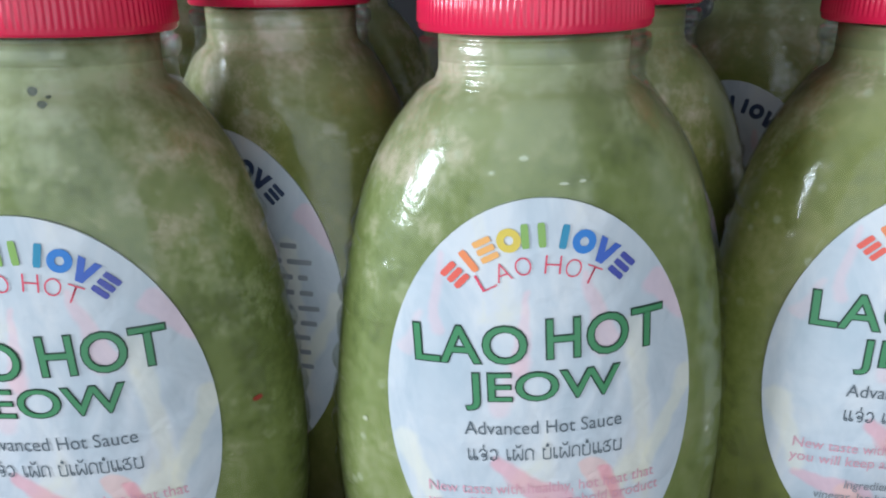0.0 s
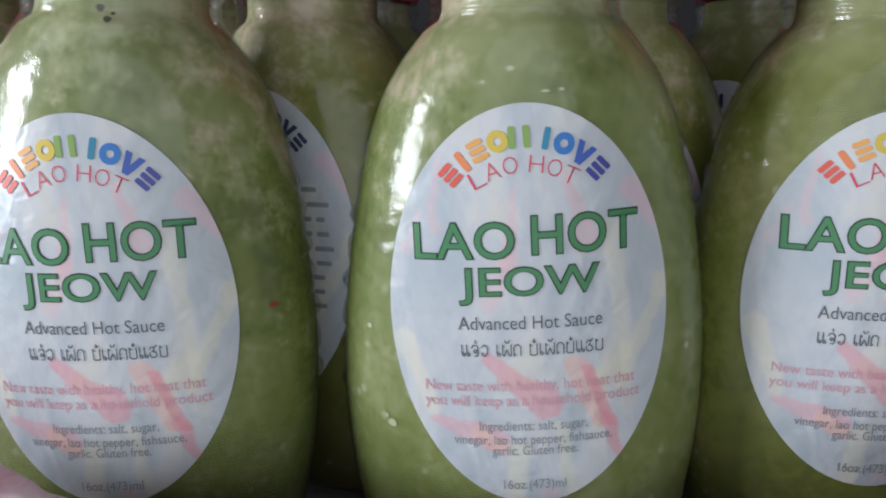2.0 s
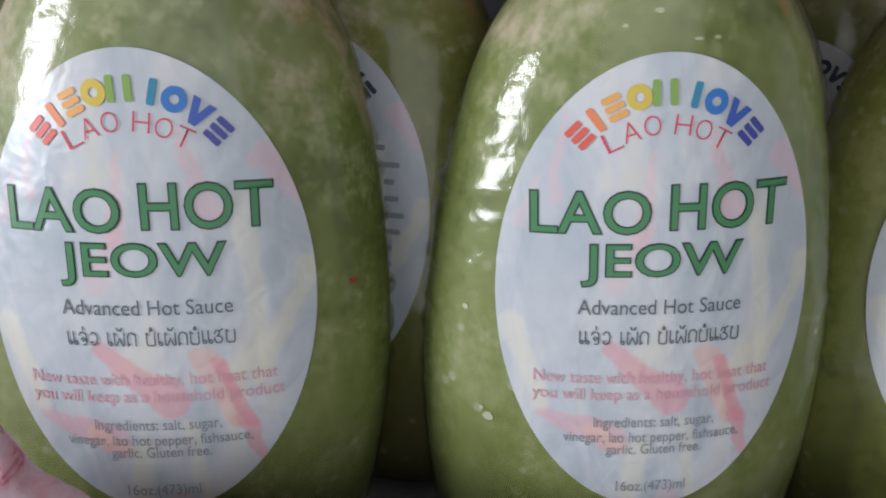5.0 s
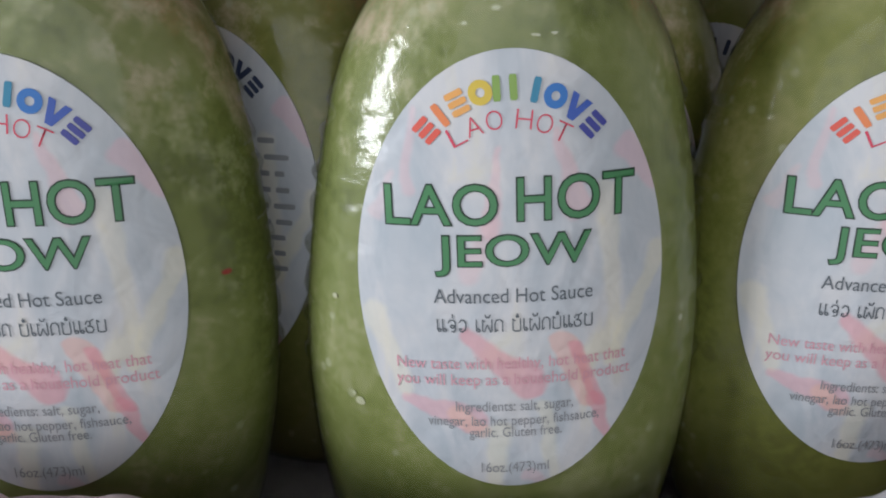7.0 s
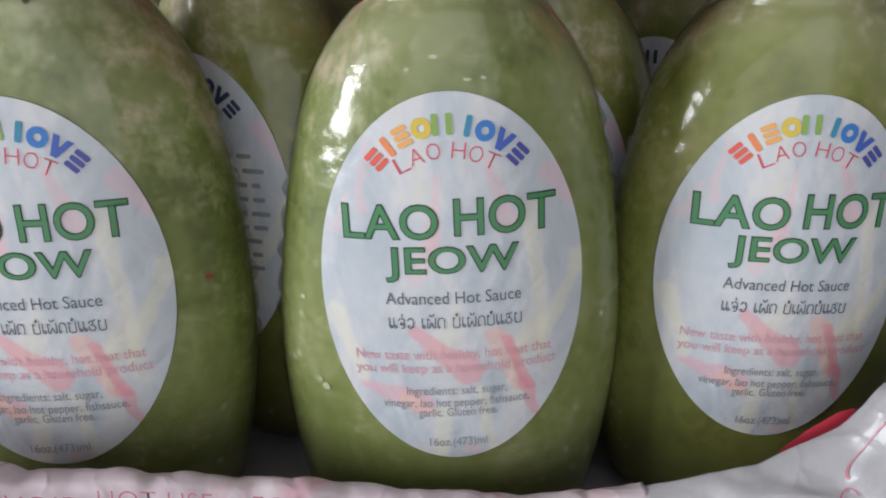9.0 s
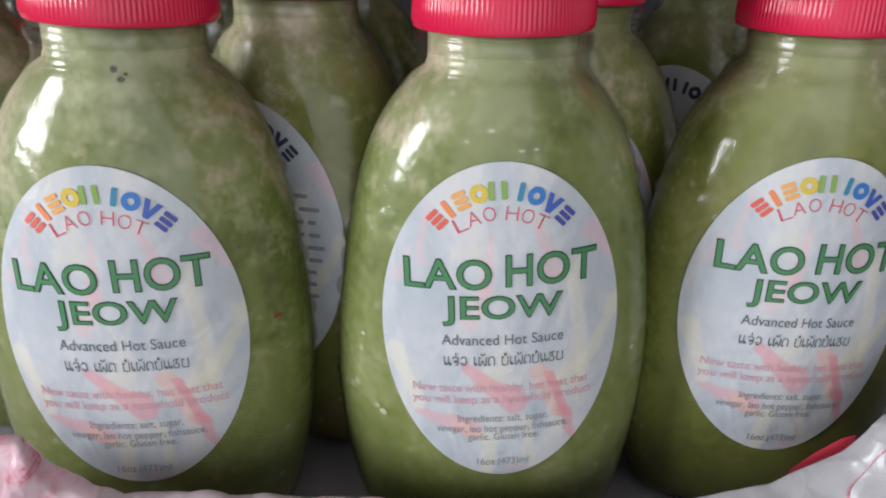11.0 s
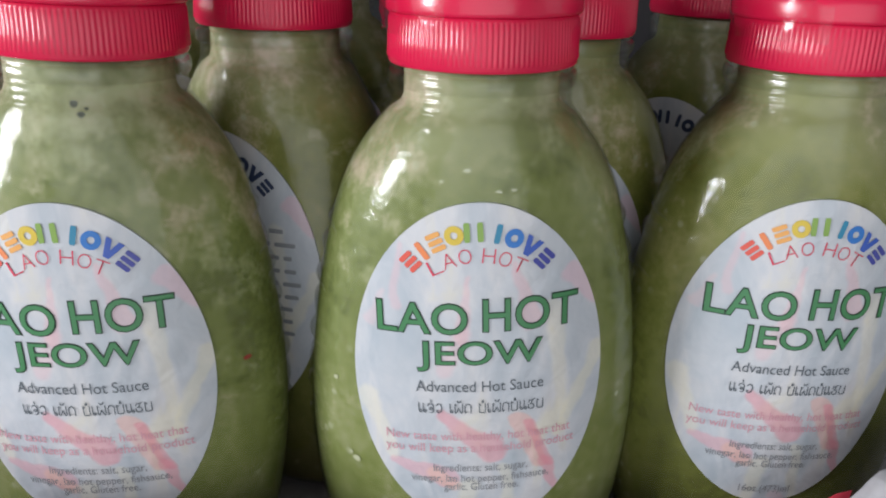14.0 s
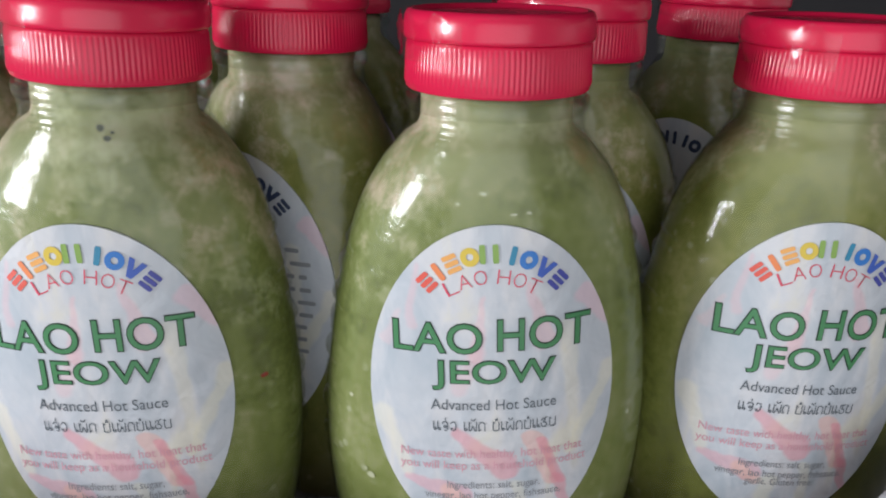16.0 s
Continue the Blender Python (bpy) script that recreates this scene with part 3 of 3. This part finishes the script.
def front_label(base, turn, drop, aside):
    TILT[:] = turn, drop, aside
    lab = part("front_label", label_bm(), PAPER, base, "oval white label printed with peppers and green lettering")
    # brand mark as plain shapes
    arc_marks(lab, RAINBOW, ("stack", "bar", "stack", "ring", "pair", "", "bar", "ring", "wedge", "stack"), .0177, .90, .0040, .0042, .00125, -.0005, .0077, "logo_mark")
    bowed_letters(lab, LOGO_RED, "LAOHOT", (-.58, -.38, -.16, .15, .37, .58), .0160, .0027, .0032, -.0006, .0044)
    # product words in outlined green
    for txt, box in (("LAO", (-.0220, -.0030, .0025, .0095)), ("HOT", (.0005, .0209, .0030, .0105)), ("JEOW", (-.0138, .0132, -.0066, .0006))):
        letters(lab, DARK_INK, txt, box[0] - .0003, box[1] + .0003, box[2] - .0003, box[3] + .0003, .00026, .028, 1.03, "letter_outline")
        letters(lab, GREEN_INK, txt, *box, .00036, .003, 1.03)
    letters(lab, GREY_INK, "Advanced Hot Sauce", -.0144, .0137, -.0117, -.0090)
    script_words(lab, (("ae", "cho", "tick", "vo"), ("e", "pho", "curl", "do"), ("bo", "dot", "tick", "e", "pho", "curl", "do", "bo", "dot", "tick", "ae", "so", "bo")), -.0142, .0140, -.0171, .0023, GREY_INK)
    letters(lab, PINK_INK, "New taste with healthy, hot heat that", -.0216, .0203, -.0252, -.0222)
    letters(lab, PINK_INK, "you will keep as a household product", -.0218, .0213, -.0284, -.0254)
    letters(lab, PALE_INK, "Ingredients: salt, sugar,", -.0112, .0104, -.0337, -.0310)
    letters(lab, PALE_INK, "vinegar, lao hot pepper, fishsauce,", -.0164, .0154, -.0367, -.0340)
    letters(lab, PALE_INK, "garlic. Gluten free.", -.0089, .0083, -.0391, -.0364)
    letters(lab, PALE_INK, "16oz.(473)ml", -.0068, .0059, -.0468, -.0440)
    return lab


def back_label(base, turn, drop, aside):
    TILT[:] = turn, drop, aside
    lab = part("back_label", label_bm(), PAPER, base, "oval white label with small dark print")
    arc_marks(lab, [NAVY_INK], ("stack", "bar", "stack", "ring", "pair", "", "bar", "ring", "wedge", "stack"), .0177, .90, .0040, .0042, .00125, -.0005, .0077, "logo_mark")
    rng = random.Random(11)
    for i in range(9):
        v = .0075 - i * .0036
        half = LABEL_W * math.sqrt(max(1 - ((v - MID_V) / LABEL_H) ** 2, 0)) - .0045
        u = MID_U - half
        while u < MID_U + half - .002:
            w = min(rng.uniform(.002, .0055), MID_U + half - u)
            part("print_bar", shape_bm(block(u + w / 2, v, w, .0012, 0), .0003), PALE_INK, lab, smooth=False)
            u += w + .0012
    return lab


# ---- setting ----
def box_bm(x0, x1, y0, y1, z0, z1, bevel=0.0):
    bm = bmesh.new()
    bmesh.ops.create_cube(bm, size=1, matrix=Matrix.LocRotScale(((x0 + x1) / 2, (y0 + y1) / 2, (z0 + z1) / 2), None, (x1 - x0, y1 - y0, z1 - z0)))
    if bevel:
        bmesh.ops.bevel(bm, geom=bm.edges[:], offset=bevel, segments=2, affect="EDGES")
    return bm


def setting(name, bm, mat, label, category):
    return tagged(link(name, bm, mat, smooth=False), label, category, kind="structure")


X0, X1, Y0, Y1, Z0, Z1 = -1.2, 1.6, -1.7, 0.62, -0.85, 1.5
setting("floor", box_bm(X0, X1, Y0, Y1, Z0 - .05, Z0), PLASTER, "pale plain room floor", "floor")
setting("ceiling", box_bm(X0, X1, Y0, Y1, Z1, Z1 + .05), PLASTER, "pale plain ceiling", "ceiling")
def pierced(axis, at0, at1, lo, hi, o0, o1, p0, p1):
    """A wall across axis with one opening o0..o1 wide and p0..p1 high."""
    bm = bmesh.new()
    for q in ((lo, o0, Z0, Z1), (o1, hi, Z0, Z1), (o0, o1, Z0, p0), (o0, o1, p1, Z1)):
        c = ((at0 + at1) / 2, (q[0] + q[1]) / 2, (q[2] + q[3]) / 2)
        s = (at1 - at0, q[1] - q[0], q[3] - q[2])
        if axis == "y":
            c, s = (c[1], c[0], c[2]), (s[1], s[0], s[2])
        bmesh.ops.create_cube(bm, size=1, matrix=Matrix.LocRotScale(c, None, s))
    return bm


# the south opening is made up, only to let the fill lamp through
setting("wall_south", pierced("y", Y0 - .05, Y0, X0, X1, -1.05, .85, -.75, .85), PLASTER, "pale plaster wall with a wide opening for the fill light", "wall")
setting("wall_north", box_bm(X0, X1, Y1, Y1 + .05, Z0, Z1), PLASTER, "pale plain plaster wall", "wall")
setting("wall_east", pierced("x", X1, X1 + .05, Y0, Y1, -.605, -.055, -.095, .455), PLASTER, "pale plaster wall with a small window", "wall")
WY0, WY1, WZ0, WZ1 = -.68, -.16, .03, .46
setting("wall_west", pierced("x", X0 - .05, X0, Y0, Y1, WY0, WY1, WZ0, WZ1), PLASTER, "pale plaster wall with a window", "wall")
win = tagged(new("window_1"), "white-painted window of two panes", "window", kind="structure")
for y0, y1, z0, z1 in ((WY0, WY0 + .025, WZ0, WZ1), (WY1 - .025, WY1, WZ0, WZ1), (WY0 + .025, WY1 - .025, WZ0, WZ0 + .02), (WY0 + .025, WY1 - .025, WZ1 - .02, WZ1), (WY0 + .025, WY1 - .025, .27, .295)):
    part("window_frame", box_bm(X0 - .04, X0 - .005, y0, y1, z0, z1), FRAME_WHITE, win, smooth=False)
setting("shelf_board", box_bm(-.62, .62, -.10, .60, -.045, -.012), DARK, "dark shelf board under the tray", "shelf")
# added out of view, to keep light from above off the back rows
setting("shelf_above", box_bm(-.62, .62, -.055, .42, .31, .335), DARK, "dark unseen board added above to shade the back bottles", "shelf")
setting("shelf_back", box_bm(-.62, .62, .40, .42, -.012, .75), DARK, "dark back of the shelf", "shelf")


# ---- tray and liner ----
def ground(y):
    """The padded bottom of the lined tray rises a little towards its back."""
    return .054 * max(y - .005, 0) + .0002


def height(x):
    """Height of the liner's front edge along the tray."""
    return along([(-.30, .020), (-.14, .030), (-.122, .044), (-.112, .0470), (-.107, .0455), (-.100, .0375), (-.089, .0316), (-.078, .0306), (-.058, .0297), (-.036, .0280), (-.008, .0252), (.018, .0228), (.0345, .0250), (.055, .0300), (.0675, .0335), (.080, .0400), (.088, .0505), (.13, .058), (.30, .060)], x)


tray = tagged(new("tray"), "low cardboard tray holding the sauce bottles", "tray")
part("tray_bottom", box_bm(-.28, .28, -.034, .26, -.012, -.0075), CARD, tray, smooth=False)
part("tray_wall", box_bm(-.28, .28, -.040, -.036, -.012, .012), CARD, tray, smooth=False)
part("tray_wall", box_bm(-.28, .28, .26, .264, -.012, .05), CARD, tray, smooth=False)


def sheet(name, x0, x1, nx, ny, place, mat, label):
    bm = bmesh.new()
    grid = [[bm.verts.new(place(x0 + (x1 - x0) * i / nx, j / ny)) for j in range(ny + 1)] for i in range(nx + 1)]
    for i in range(nx):
        for j in range(ny):
            bm.faces.new((grid[i][j], grid[i + 1][j], grid[i + 1][j + 1], grid[i][j + 1]))
    ob = link(name, bm, mat)
    m = ob.modifiers.new("thick", "SOLIDIFY")
    m.thickness = .0002
    return ob


def crumple(p, scale, amount):
    """Creased, not wavy: folded noise in three directions."""
    a = Vector(noise.noise_vector(p * scale))
    c = Vector(noise.noise_vector(p * scale * 2.3 + Vector((7, 3, 1))))
    return Vector((abs(a.x) - .2, abs(a.y) - .2, abs(a.z) - .2)) * amount * 1.6 + Vector((abs(c.x) - .2, abs(c.y) - .2, abs(c.z) - .2)) * amount * .9


def front_fold(x, f):
    """The liner climbs the tray's front, folds over and hangs down outside."""
    h = height(x)
    if f < .45:
        q = f / .45
        p = Vector((x, -.0335, -.001 + (h + .001) * q))
    elif f < .55:
        a = (f - .45) / .1 * math.pi
        p = Vector((x, -.0345 - .002 + .0025 * math.cos(a) + .001, h + .0012 * math.sin(a)))
    else:
        q = (f - .55) / .45
        p = Vector((x, -.0383 - .004 * q, h - (h + .04) * q))
    k = .0011 + .0025 * max(0, min(1, (-x - .085) / .02))
    d = crumple(p, 60, k)
    d.y = min(d.y, .0012)
    return p + d


liner = tagged(new("plastic_bag"), "white plastic bag with red print lining the tray", "plastic bag")
o = sheet("front_fold", -.093, .040, 150, 44, front_fold, BAG, "")
o.parent = liner
o = sheet("printed_fold", -.26, -.0895, 170, 44, lambda x, f: front_fold(x, f) + Vector((0, -.0006, .0005)), PRINTED, "")
o.parent = liner
tagged(o, "crumpled pink and red printed plastic")
o = sheet("bag_floor", -.27, .27, 160, 80, lambda x, f: Vector((x, -.034 + .29 * f, -.0022 + ground(-.034 + .29 * f) + .0012 * noise.noise(Vector((x * 50, f * 14, 1))) + .0008 * noise.noise(Vector((x * 130, f * 40, 5))))), BAG_FLOOR, "")
o.parent = liner


def flap(x, f):
    """Loose end of the bag, pulled up round the corner bottle."""
    h = height(x)
    q = f
    p = Vector((x, -.0350 - .012 * math.sin(q * 1.5) - .01 * q, h - (h + .035) * q * q))
    p += crumple(p, 42, .0042) * Vector((1, 1, 1)).normalized().length * min(1, .25 + q * 2)
    p.y = min(p.y, -.0315)
    return p


o = sheet("loose_flap", .030, .27, 200, 60, flap, FLAP, "")
o.parent = liner
tagged(o, "crumpled cloudy white plastic")
bm = bmesh.new()
bm.faces.new([bm.verts.new(v) for v in ((.070, -.0325, .016), (.0835, -.0325, .016), (.0845, -.0325, .0435), (.0810, -.0325, .0425), (.0750, -.0325, .0382), (.070, -.0325, .0335))])
part("red_print", bm, RED_PRINT, liner, "solid red printed patch", smooth=False)


def bag_words(text, x0, x1, top, tall):
    """Red capitals just under the edge of the fold."""
    bm = words_bm(text, x0, x1, 0, tall, 0, -.014, 1.05, flat=True)
    for v in bm.verts:
        x, q = v.co.x, v.co.y
        under = top + tall - q
        v.co = Vector((x, -.0398 - .06 * under, height(x) - under + .0006))
    part("bag_lettering", bm, BAG_INK, liner, smooth=False)


bag_words("AVOID", -.0920, -.0730, .0012, .0040)
bag_words("HOT USE", -.0700, -.0480, -.0004, .0040)
bag_words("FOR FOOD", -.0400, -.0100, -.0004, .0040)

# printed curls on the loose flap
for cx, cf, r in ((.0835, .26, .0040), (.0775, .33, .0022)):
    bm = bmesh.new()
    prev = None
    for k in range(23):
        a = -.6 + 4.2 * k / 22
        pair = []
        for rr in (r - .00022, r + .00022):
            q = flap(cx + rr * math.cos(a), cf + rr * math.sin(a) * -14)
            pair.append(bm.verts.new(q + Vector((0, -.0006, .0006))))
        if prev:
            bm.faces.new((prev[0], prev[1], pair[1], pair[0]))
        prev = pair
    part("printed_curl", bm, BAG_INK, liner, smooth=False)

# ---- bottles ----
FRONT = [(-.0856, .0028, -0.13, 1.40, .0544, -.0024, -.0012, "clear bottle of frothy green hot sauce with red cap"),
         (.0009, 0.0, -1.50, -1.25, .0385, 0.0, -.0002, "clear bottle of green hot sauce with red cap"),
         (.0796, .0085, 0.69, -1.15, -.0224, -.0011, -.0038, "clear bottle of olive green hot sauce with red cap")]
BEHIND = [  # x, y, turn
    (-.0512, .0450, -34), (.0245, .0450, -6), (.0845, .0900, -45), (-.0460, .1250, 0), (-.1490, .0500, -10), (-.0980, .1150, 4)]


def stand(x, y, angle, lean):
    """Upright but for a slight lean on the soft liner."""
    return pose(x, y, ground(y), 0, 0, angle) @ pose(0, 0, .06) @ pose(0, 0, 0, 0, lean, 0) @ pose(0, 0, -.06)


def place_bottle(x, y, angle, lean, label):
    b = copy_thing(first, stand(x, y, angle, lean))
    return tagged(b, label, "sauce bottle", "bottles in the tray")


first = bottle()
made = []
for x, y, a, lean, turn, drop, aside, text in FRONT:
    b = first if not made else place_bottle(x, y, a, lean, text)
    made.append((b, turn, drop, aside, "front"))
for x, y, a in BEHIND:
    b = place_bottle(x, y, a, 0.0, "clear bottle of green hot sauce behind the front row")
    made.append((b, 0.0, 0.0, 0.0, "back"))
first.matrix_basis = stand(*FRONT[0][:4])
tagged(first, FRONT[0][7], "sauce bottle", "bottles in the tray")
# froth, olive tint with painted shade, and low brown of each bottle's sauce
STATE = [(.105, .15, .15), (.048, .12, .10), (.012, .75, .4), (-.005, .95, .8), (.012, .95, .8), (.0, .95, .8), (.05, .9, .8), (.07, .5, .4), (.05, .8, .5)]
for (b, *_), (frothy, olive_shade, low_brown) in zip(made, STATE):
    for c in b.children:
        if c.name.split(".")[0] == "sauce":
            c.color = (frothy + .2, olive_shade, low_brown, 1)
for b, turn, drop, aside, kind in made:
    if kind == "front":
        front_label(b, turn, drop, aside)
    else:
        back_label(b, turn, drop, aside)


# ---- things farther back on the shelf ----
def packet(x, y, w, h, d, mat, label):
    """A standing packet with a crimped top."""
    bm = bmesh.new()
    n, rows = 16, 12
    prev = None
    for j in range(rows + 1):
        f = j / rows
        depth = d * (0.25 + 0.75 * math.sin(math.pi * min(f * 1.15 + .1, 1)) ** .6) if f < .9 else d * .08
        ring = [bm.verts.new((w / 2 * math.cos(2 * math.pi * k / n), depth / 2 * math.sin(2 * math.pi * k / n), h * f)) for k in range(n)]
        if prev:
            for k in range(n):
                bm.faces.new((prev[k], prev[(k + 1) % n], ring[(k + 1) % n], ring[k]))
        else:
            bm.faces.new(ring[::-1])
        prev = ring
    bm.faces.new(prev)
    ob = link("packet", bm, mat)
    ob.matrix_basis = pose(x, y, -.012)
    return tagged(ob, label, "packet")


packet(-.0920, .262, .016, .135, .02, TEAL, "small teal packet standing behind the tray")


# ---- specks in the sauce of the frothy bottle ----
FLAKE = plain("pepper_flake", (0.30, 0.03, 0.015), 0.5)
BUBBLE = plain("dark_bubble", (0.05, 0.06, 0.03), 0.4)


def speck(parent, name, x, z, w, h, mat):
    bm = bmesh.new()
    rng = random.Random(int(z * 1e5))
    n = 9
    pts = [(x + w * rng.uniform(.7, 1) * math.cos(2 * math.pi * k / n), z + h * rng.uniform(.7, 1) * math.sin(2 * math.pi * k / n)) for k in range(n)]
    bm.faces.new([bm.verts.new(skin(px, pz, -.0003)) for px, pz in pts])
    part(name, bm, mat, parent, smooth=False)


speck(first, "pepper_flake", .0330, .0650, .0009, .0007, FLAKE)
speck(first, "air_bubble", .0030, .1235, .0010, .0008, BUBBLE)
speck(first, "air_bubble", .0042, .1215, .0009, .0007, BUBBLE)
speck(first, "air_bubble", .0052, .1226, .0005, .0004, BUBBLE)

# specks and bubbles seen through the wall of the middle bottle
PULP = plain("pale_pulp", (0.46, 0.47, 0.32), 0.6)
middle = made[1][0]
for x, z, w, h in ((-.0285, .0405, .0011, .0010), (-.0298, .0420, .0005, .0005), (.0335, .0560, .0006, .0008), (-.0330, .0610, .0006, .0007)):
    speck(middle, "pulp_fleck", x, z, w, h, PULP)
for x, z, w, h in ((-.0040, .1132, .0006, .0005), (.0025, .1090, .0006, .0004), (.0056, .1093, .0005, .0004), (-.0092, .1108, .0004, .0004)):
    speck(middle, "pulp_fleck", x, z - .0004, w * 1.5, h * .9, PULP)
